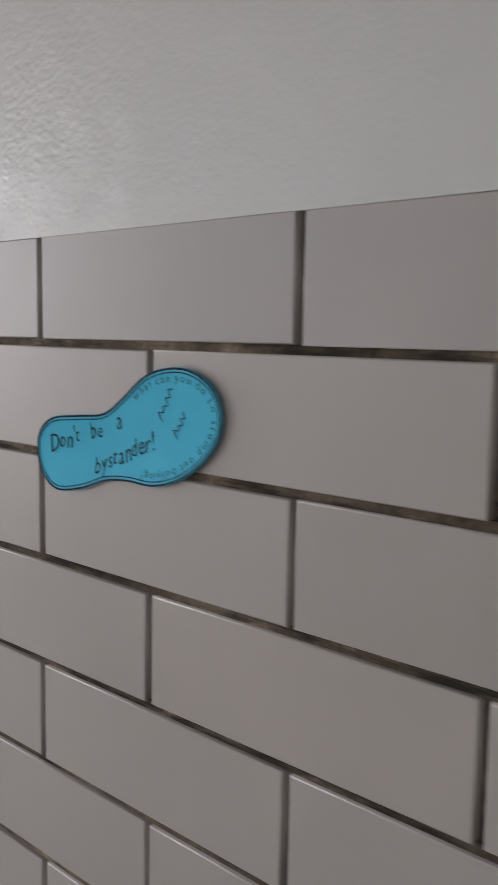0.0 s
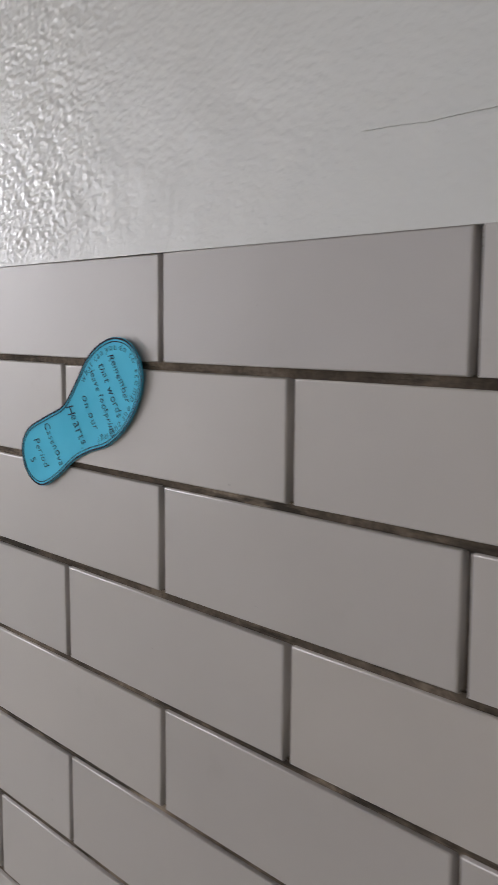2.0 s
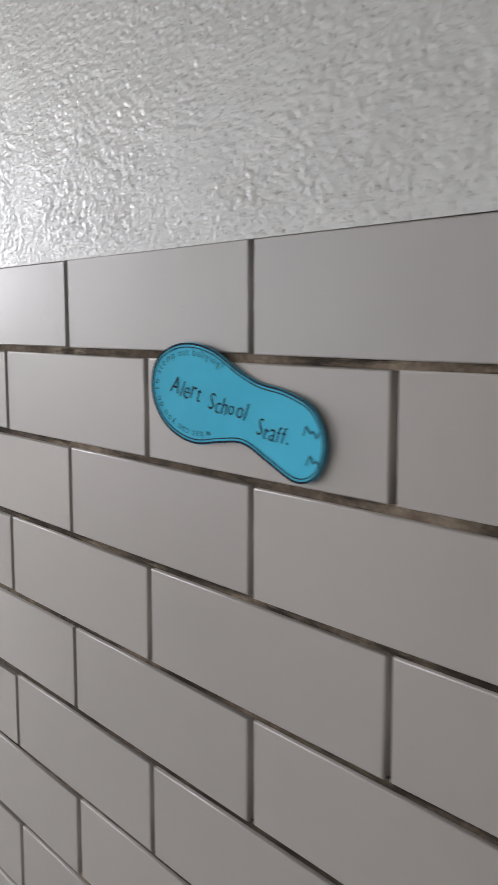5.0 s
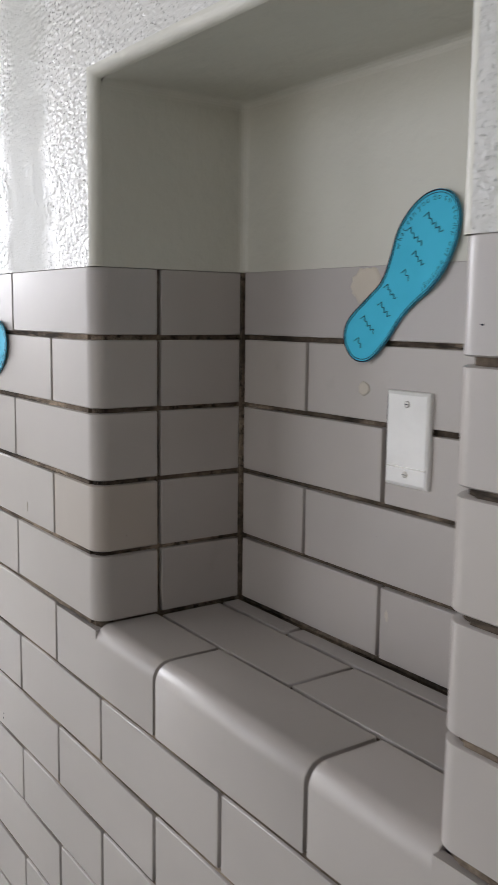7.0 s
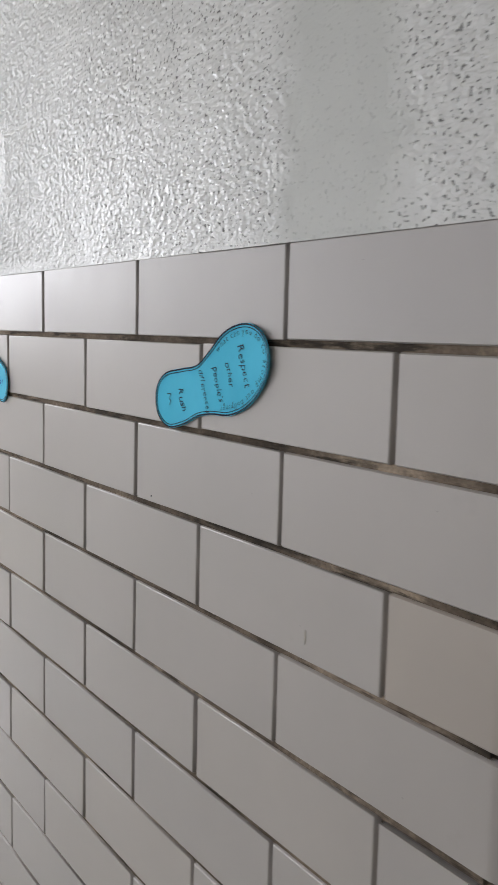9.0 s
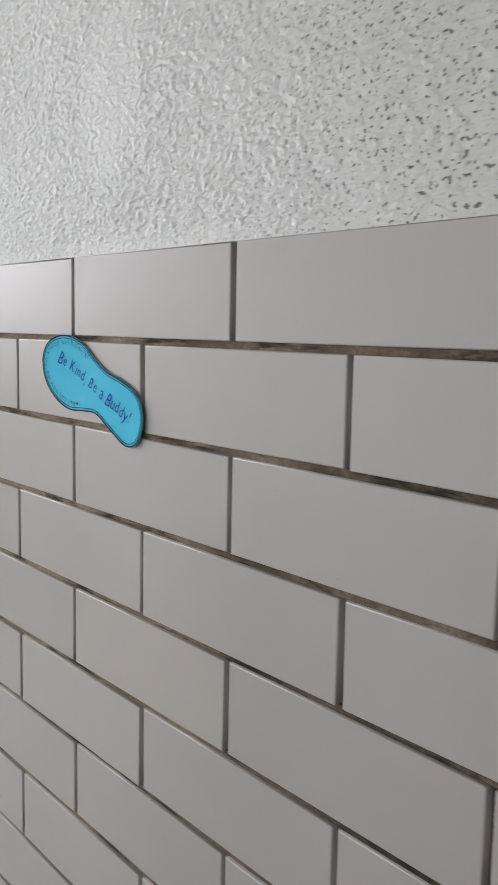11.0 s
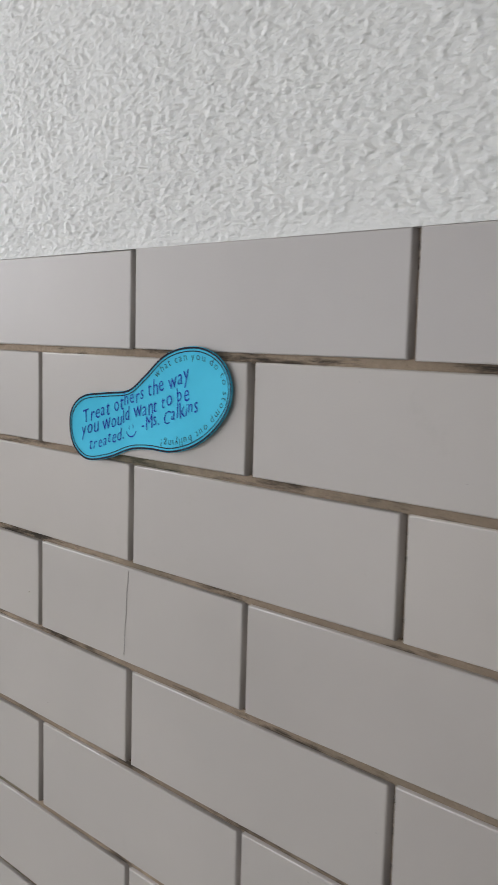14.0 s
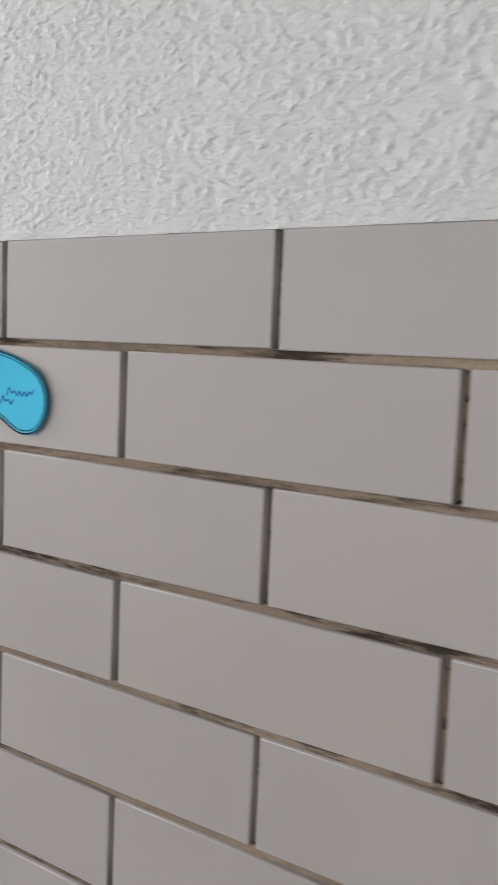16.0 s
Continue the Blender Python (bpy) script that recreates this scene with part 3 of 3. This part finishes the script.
# ---- blank cover plate in the niche ----
def cover_plate():
    root = new("cover_plate")
    root.location = (-2.7075, NB, TOP - 0.2115)
    tagged(root, "blank white steel cover plate on the niche tiles", "cover plate")
    w, h, d = 0.0355, 0.0572, 0.007
    v, f = [], []
    for s, y in ((0.0, 0.0), (0.0, -d * 0.45), (0.0012, -d * 0.75), (0.0045, -d), (0.02, -d - 0.0002)):
        v += [(-w + s, y, -h + s), (w - s, y, -h + s), (w - s, y, h - s), (-w + s, y, h - s)]
    for k in range(4):
        f += [[k * 4 + i, k * 4 + (i + 1) % 4, k * 4 + 4 + (i + 1) % 4, k * 4 + 4 + i] for i in range(4)]
    f.append([16, 17, 18, 19])
    part("plate", mesh_of("plate", v, f, PLATE), root)
    # black strip added as the shadow line at the plate's left edge
    part("gap", boxes("gap", [(-w - 0.0028, -w + 0.001, -0.0022, 0.002, -h + 0.004, h - 0.006)], INK), root, "black strip standing for the shadow line beside the plate")
    # thin steel strip drawn in place of the edge of a bent lip
    part("lip_line", boxes("lip_line", [(-w + 0.003, w - 0.003, -d - 0.0006, -d + 0.001, -0.0345, -0.0331)], STEEL), root, "thin dark line drawn for the plate's bent lip")
    for z in (0.042, -0.042):
        v, f, n = [], [], 12
        for r, y in ((0.0042, -d), (0.0042, -d - 0.0008), (0.003, -d - 0.0014)):
            v += [(r * math.cos(2 * math.pi * i / n), y, z + r * math.sin(2 * math.pi * i / n)) for i in range(n)]
        for k in range(2):
            f += [[k * n + i, k * n + (i + 1) % n, k * n + n + (i + 1) % n, k * n + n + i] for i in range(n)]
        f.append(list(range(2 * n, 3 * n)))
        screw = part("screw", mesh_of("screw", v, f, STEEL), root, "small steel screw")
        part("slot", boxes("slot", [(-0.0028, 0.0028, -d - 0.0019, -d - 0.0012, z - 0.0005, z + 0.0005)], INK), screw, "dark screw slot")


cover_plate()


def adhesive_mark(x, z, rx, rz, label, ring):
    """A thin uneven crust left on the tiles where something was stuck."""
    rng, n, v, f = random.Random(int(rz * 1e5)), 28, [], []
    outer = [(x + rx * (1 + rng.uniform(-0.12, 0.12)) * math.cos(6.2832 * i / n), z + rz * (1 + rng.uniform(-0.12, 0.12)) * math.sin(6.2832 * i / n)) for i in range(n)]
    for s, y in ((1.0, 0.0003), (0.92, -0.0012), (0.72, -0.0012), (0.62, -0.0003 if ring else -0.0010)):
        v += [(x + (px - x) * s, NB + y, TOP + z + (pz - z) * s) for px, pz in outer]
    for k in range(3):
        f += [[k * n + i, k * n + (i + 1) % n, k * n + n + (i + 1) % n, k * n + n + i] for i in range(n)]
    f.append(list(range(3 * n, 4 * n)))
    tagged(new("adhesive_mark", mesh_of("adhesive_mark", v, f, SCAR, True)), label, "adhesive mark")


adhesive_mark(-2.792, -0.030, 0.028, 0.024, "old round beige adhesive ring on the niche tiles", True)
adhesive_mark(-2.791, -0.157, 0.010, 0.009, "small pale adhesive dab on the niche tiles", False)


def fleck(x, z, y, rx, rz, mat, label, seed):
    """A small chip or speck on a tile."""
    rng, n, v, f = random.Random(seed), 11, [], []
    rim = [(rx * rng.uniform(0.6, 1.15) * math.cos(6.2832 * i / n), rz * rng.uniform(0.6, 1.15) * math.sin(6.2832 * i / n)) for i in range(n)]
    for s, dy in ((1.0, 0.0009), (0.9, -0.0005), (0.4, -0.0009)):
        v += [(x + a * s, y + dy, TOP + z + b * s) for a, b in rim]
    for k in range(2):
        f += [[k * n + i, k * n + (i + 1) % n, k * n + n + (i + 1) % n, k * n + n + i] for i in range(n)]
    f.append(list(range(2 * n, 3 * n)))
    tagged(new("tile_fleck", mesh_of("tile_fleck", v, f, mat)), label, "fleck")


FLECKS = [(-0.3877, -0.4557, 0.000, 0.0022, 0.0012, 0),
          (-3.4435, -0.7833, 0.000, 0.0020, 0.0050, 0),
          (-3.4627, -0.7839, 0.000, 0.0010, 0.0020, 0),
          (-2.7366, -0.4365, 0.243, 0.0060, 0.0140, 1),
          (-4.5329, -0.5484, 0.000, 0.0012, 0.0012, 0),
          (-4.5565, -0.6818, 0.000, 0.0015, 0.0012, 0),
          (-5.1357, -0.5810, 0.000, 0.0020, 0.0030, 0),
          (-3.3074, -0.3735, 0.000, 0.0012, 0.0080, 1),
          (-2.3979, -0.0725, 0.000, 0.0022, 0.0010, 0),
          (-3.6154, -0.2891, 0.000, 0.0018, 0.0012, 0),
          (-3.4415, -0.7748, 0.000, 0.0020, 0.0040, 0),
          (-5.0501, -0.3632, 0.000, 0.0030, 0.0008, 1)]
for i, (fx, fz, fy, frx, frz, pale) in enumerate(FLECKS):
    fleck(fx, fz, fy, frx, frz, SCAR if pale else INK, "small pale chip in the glazed tile" if pale else "small dark speck on the glazed tile", i)


def hairline(points, y, e, mat, label):
    """A fine crack along points (x, z) of the wall."""
    v, f = [], []
    for px, pz in points:
        v += [(px - e * 0.6, y, TOP + pz - e), (px + e * 0.6, y, TOP + pz + e), (px + e * 0.6, 0.003, TOP + pz + e), (px - e * 0.6, 0.003, TOP + pz - e)]
    for k in range(len(points) - 1):
        f += [[k * 4 + i, k * 4 + (i + 1) % 4, k * 4 + 4 + (i + 1) % 4, k * 4 + 4 + i] for i in range(4)]
    f += [[0, 1, 2, 3], [len(v) - 4, len(v) - 3, len(v) - 2, len(v) - 1]]
    tagged(new("hairline_crack", mesh_of("hairline_crack", v, f, mat)), label, "crack")


hairline([(-0.70 + 0.026 * i, 0.060 - 0.0034 * math.sin(0.3 * i) + 0.00014 * i * i + 0.0006 * math.sin(2.3 * i)) for i in range(11)], -0.0005, 0.00018, CRACK, "fine grey hairline crack in the smooth painted plaster")
hairline([(-4.879 - 0.0007 * i + 0.0004 * math.sin(1.9 * i), -0.306 - 0.0105 * i) for i in range(9)], -0.0007, 0.00018, TILE_CRACK, "fine vertical hairline crack in a glazed tile")


# ---- tiles ----
def tile_mesh(w, h, glaze, depth=0.016):
    """A flat glazed tile with eased edges, face at y = 0, centred."""
    v, f = [], []
    for s, y in ((0.0, depth), (0.0, 0.0014), (0.0004, 0.0005), (0.0013, 0.0)):
        a, b = w / 2 - s, h / 2 - s
        v += [(-a, y, -b), (a, y, -b), (a, y, b), (-a, y, b)]
    for k in range(3):
        f += [[k * 4 + i, k * 4 + (i + 1) % 4, k * 4 + 4 + (i + 1) % 4, k * 4 + 4 + i] for i in range(4)]
    f.append([12, 13, 14, 15])
    me = mesh_of("tile", v, f, glaze)
    flat = [True] * 12 + [False]
    me.polygons.foreach_set("use_smooth", flat)
    return me


MESHES = {}
tile_rng = random.Random(5)


def tile(x0, x1, z0, z1, y=0.0, turn=None, keep=True):
    """One tile on the wall between the joints given, or its vertices if it is not kept as a part."""
    w, h = round(x1 - x0, 4), round(z1 - z0, 4)
    glaze = CAP_TILE if turn is None and z1 == CAP else TILE
    if (w, h, glaze.name) not in MESHES:
        MESHES[(w, h, glaze.name)] = tile_mesh(w, h, glaze)
    me = MESHES[(w, h, glaze.name)]
    m = Matrix.Translation(((x0 + x1) / 2 + tile_rng.uniform(-0.0006, 0.0006), y + tile_rng.uniform(-0.0006, 0.0003), (z0 + z1) / 2 + tile_rng.uniform(-0.0006, 0.0006)))
    m = m @ Euler((radians(tile_rng.uniform(-0.25, 0.25)), radians(tile_rng.uniform(-0.12, 0.12)), radians(tile_rng.uniform(-0.15, 0.15)))).to_matrix().to_4x4()
    if turn is not None:
        m = turn @ m
    if keep:
        ob = new("tile", me)
        ob.matrix_world = m
        ob.parent = wall
        return None
    return me, m


def course(k):
    """Bottom and top of a course, counted from the top."""
    j = JOINT / 2
    return TOP - H * k + j, (CAP if k == 1 else TOP - H * (k - 1) - j)


def swept(name, profile, x0, x1, extra=(), ease=(1, 1)):
    """A tile drawn along x from a profile of (y, z), with closed ends; extra boxes join it."""
    n, v, f = len(profile), [], []
    e = 0.0008
    for x, s in ((x0, 0.0012 * ease[0]), (x0 + e, 0.0), (x1 - e, 0.0), (x1, 0.0012 * ease[1])):
        cy = sum(p[0] for p in profile) / n
        cz = sum(p[1] for p in profile) / n
        v += [(x, y + (cy - y) * s * 12, z + (cz - z) * s * 12) for y, z in profile]
    for k in range(3):
        f += [[k * n + i, k * n + (i + 1) % n, k * n + n + (i + 1) % n, k * n + n + i] for i in range(n)]
    f += [list(range(n)), list(range(3 * n, 4 * n))]
    for a0, a1, b0, b1, c0, c1 in extra:
        k = len(v)
        v += [(x, y, z) for x in (a0, a1) for y in (b0, b1) for z in (c0, c1)]
        f += [[k + i for i in q] for q in ((0, 1, 3, 2), (4, 6, 7, 5), (0, 4, 5, 1), (2, 3, 7, 6), (0, 2, 6, 4), (1, 5, 7, 3))]
    me = mesh_of(name, v, f, TILE)
    return me


def corner_tile(edge, jamb, z0, z1, side, glaze):
    """A bullnose corner: from the joint at x = edge round the arris into the niche. side +1: the niche lies at greater x."""
    r, t, inner = R_TILE, 0.015, 0.1 - JOINT / 2
    plan = [(edge, 0.0)]
    cx = jamb - side * r
    for i in range(9):
        a = radians(90 * i / 8)
        plan.append((cx + side * r * math.sin(a), r - r * math.cos(a)))
    plan.append((jamb, inner))
    back = [(jamb - side * t, inner), (jamb - side * t, t), (edge, t)]
    loop = plan + back
    n, v, f = len(loop), [], []
    mx, my = cx, r
    for z, s in ((z0, 0.0018), (z0 + 0.0014, 0.0), (z1 - 0.0014, 0.0), (z1, 0.0018)):
        for i, (x, y) in enumerate(loop):
            d = Vector((mx - x, my - y))
            if i < len(plan) and 0 < i < len(plan) - 1 and s:
                d = d.normalized() * s
            elif i == 0 and s:
                d = Vector((0, s))
            elif i == len(plan) - 1 and s:
                d = Vector((-side * s, 0))
            else:
                d = Vector((0, 0))
            v.append((x + d.x, y + d.y, z))
    for k in range(3):
        f += [[k * n + i, k * n + (i + 1) % n, k * n + n + (i + 1) % n, k * n + n + i] for i in range(n)]
    f += [list(range(n)), list(range(3 * n, 4 * n))]
    me = mesh_of("corner_tile", v, f, glaze)
    smooth_by_angle(me)
    part("corner_tile", me, wall)


def lay_wall():
    """All courses of the corridor face; those well within reach as single tiles, the rest joined."""
    j, rest = JOINT / 2, []
    for k in range(1, COURSES + 1):
        z0, z1 = course(k)
        shift = 0.0 if k % 2 else 0.5
        for i in range(-14, 37):
            a, b = -(i + 1 + shift) * W + j, -(i + shift) * W - j       # left and right ends
            if a < X_END or b > X_BACK:
                continue
            if k <= 5 and b > NL - 0.03 and a < NR + 0.03:
                if a < NL - 0.03:
                    corner_tile(a, NL, z0, z1, 1, TAN_TILE if k == 4 else CAP_TILE if k == 1 else TILE)
                elif b > NR + 0.03:
                    corner_tile(b, NR, z0, z1, -1, CAP_TILE if k == 1 else TILE)
                continue
            if k == 6 and b > NL and a < NR:
                continue
            keep = (k <= 11 and -6.0 < a < 0.5)
            if not keep or k > 11:
                rest.append(tile(a, b, z0, z1, keep=False))
            else:
                tile(a, b, z0, z1)
    v, f = [], []
    for me, m in rest:
        c = len(v)
        v += [m @ p.co for p in me.vertices]
        f += [[c + q for q in p.vertices] for p in me.polygons]
    far = mesh_of("far_tiles", v, f, TILE)
    tagged(part("far_tiles", far, wall, "warm grey glazed tiles further along"), kind="stuff")


def lay_niche():
    j = JOINT / 2
    # bullnose sill tiles
    z0 = TOP - 0.6 + j
    r, deep = R_TILE, 0.1 - j
    prof = [(0.0, z0), (0.0, SILL - r)]
    prof += [(r - r * math.cos(radians(90 * i / 8)), SILL - r + r * math.sin(radians(90 * i / 8))) for i in range(1, 9)]
    prof += [(deep, SILL), (deep, SILL - 0.012), (0.012, SILL - 0.03), (0.012, z0)]
    flat_top = SILL - JOINT
    for i in (8, 9, 10):
        a, b = -(i + 0.5) * W + j, -(i - 0.5) * W - j
        x0, x1, extra = a, b, []
        if a < NL:
            x0, extra = NL - 0.004, [(a, NL - 0.004, 0.0, 0.012, z0, flat_top)]
        if b > NR:
            x1, extra = NR + 0.004, [(NR + 0.004, b, 0.0, 0.012, z0, flat_top)]
        me = swept("sill_tile", prof, x0, x1, extra, (0 if a < NL else 1, 0 if b > NR else 1))
        smooth_by_angle(me)
        part("sill_tile", me, wall)
    # flat tiles on the sill: local x, z become x, y
    lie = Matrix.Translation((0, 0, SILL - 0.0004)) @ Euler((radians(-90), 0, 0)).to_matrix().to_4x4()
    for y0, y1, cuts in ((0.1, 0.2055, (NL, -2.751, NR)), (0.2055, NB - 0.002, (NL, -2.898, -2.593, NR))):
        for a, b in zip(cuts, cuts[1:]):
            tile(a + j, b - j, y0 + j, y1 - j, 0.0, lie)
    # back and sides
    left = Matrix.Translation((NL, 0, 0)) @ Euler((0, 0, radians(90))).to_matrix().to_4x4()
    right = Matrix.Translation((NR, 0, 0)) @ Euler((0, 0, radians(-90))).to_matrix().to_4x4()
    for k in range(1, 6):
        z0, z1 = course(k)
        if k == 5:
            z0 += 0.001
        cuts = (NL - 0.0005, -2.752, NR) if k % 2 else (NL - 0.0005, -2.907, -2.602, NR)
        for a, b in zip(cuts, cuts[1:]):
            tile(a + j, b - j, z0, z1, NB)
        tile(0.1 + j, NB - 0.0062, z0, z1, 0.0, left)
        tile(-(NB - j - 0.002), -(0.1 + j), z0, z1, 0.0, right)
    # mortar bed behind the side and sill tiles
    arris = []
    for i in range(8):      # quarter-round of mortar behind the two bullnose arrises
        a0, a1 = radians(90 * i / 8), radians(90 * (i + 1) / 8)
        rr, y0, y1 = R_TILE - BED, R_TILE - (R_TILE - BED) * math.cos(a1), R_TILE + 0.002
        s0 = rr * math.sin(a0)
        s1 = rr * math.sin(a1)
        arris.append((NL - R_TILE + s0 - 0.005, NL - R_TILE + s1, y0, y1, SILL - 0.02, CAP - 0.001))
        arris.append((NR + R_TILE - s1, NR + R_TILE - s0 + 0.005, y0, y1, SILL - 0.02, CAP - 0.001))
    # bed joints are filled nearer to the face than the raked head joints
    strips = []
    for k in range(1, COURSES):
        z = TOP - H * k
        runs = [(X_END, NL - 0.028), (NR + 0.028, X_BACK)] if k < 6 else [(X_END, X_BACK)]
        strips += [(a, b, 0.0042, BED + 0.002, z - j - 0.0008, z + j + 0.0008) for a, b in runs]
    part("bed_joints", boxes("bed_joints", strips, MORTAR), wall, "brown mortar in the level joints")
    bed = boxes("mortar_bed", [(NL - 0.02, NL - BED, R_TILE, NB + BED, SILL - 0.02, CAP - 0.001), (NR + BED, NR + 0.02, R_TILE, NB + BED, SILL - 0.02, CAP - 0.001),
                               (NL - 0.004, NR + 0.004, 0.02, NB + 0.004, SILL - 0.03, SILL - 0.0068), (NL - BED, NL + 0.002, NB - 0.0058, NB + BED, SILL - 0.004, CAP - 0.001)] + arris, MORTAR)
    part("mortar_bed", bed, wall, "brown mortar behind the niche tiles")


lay_wall()
lay_niche()
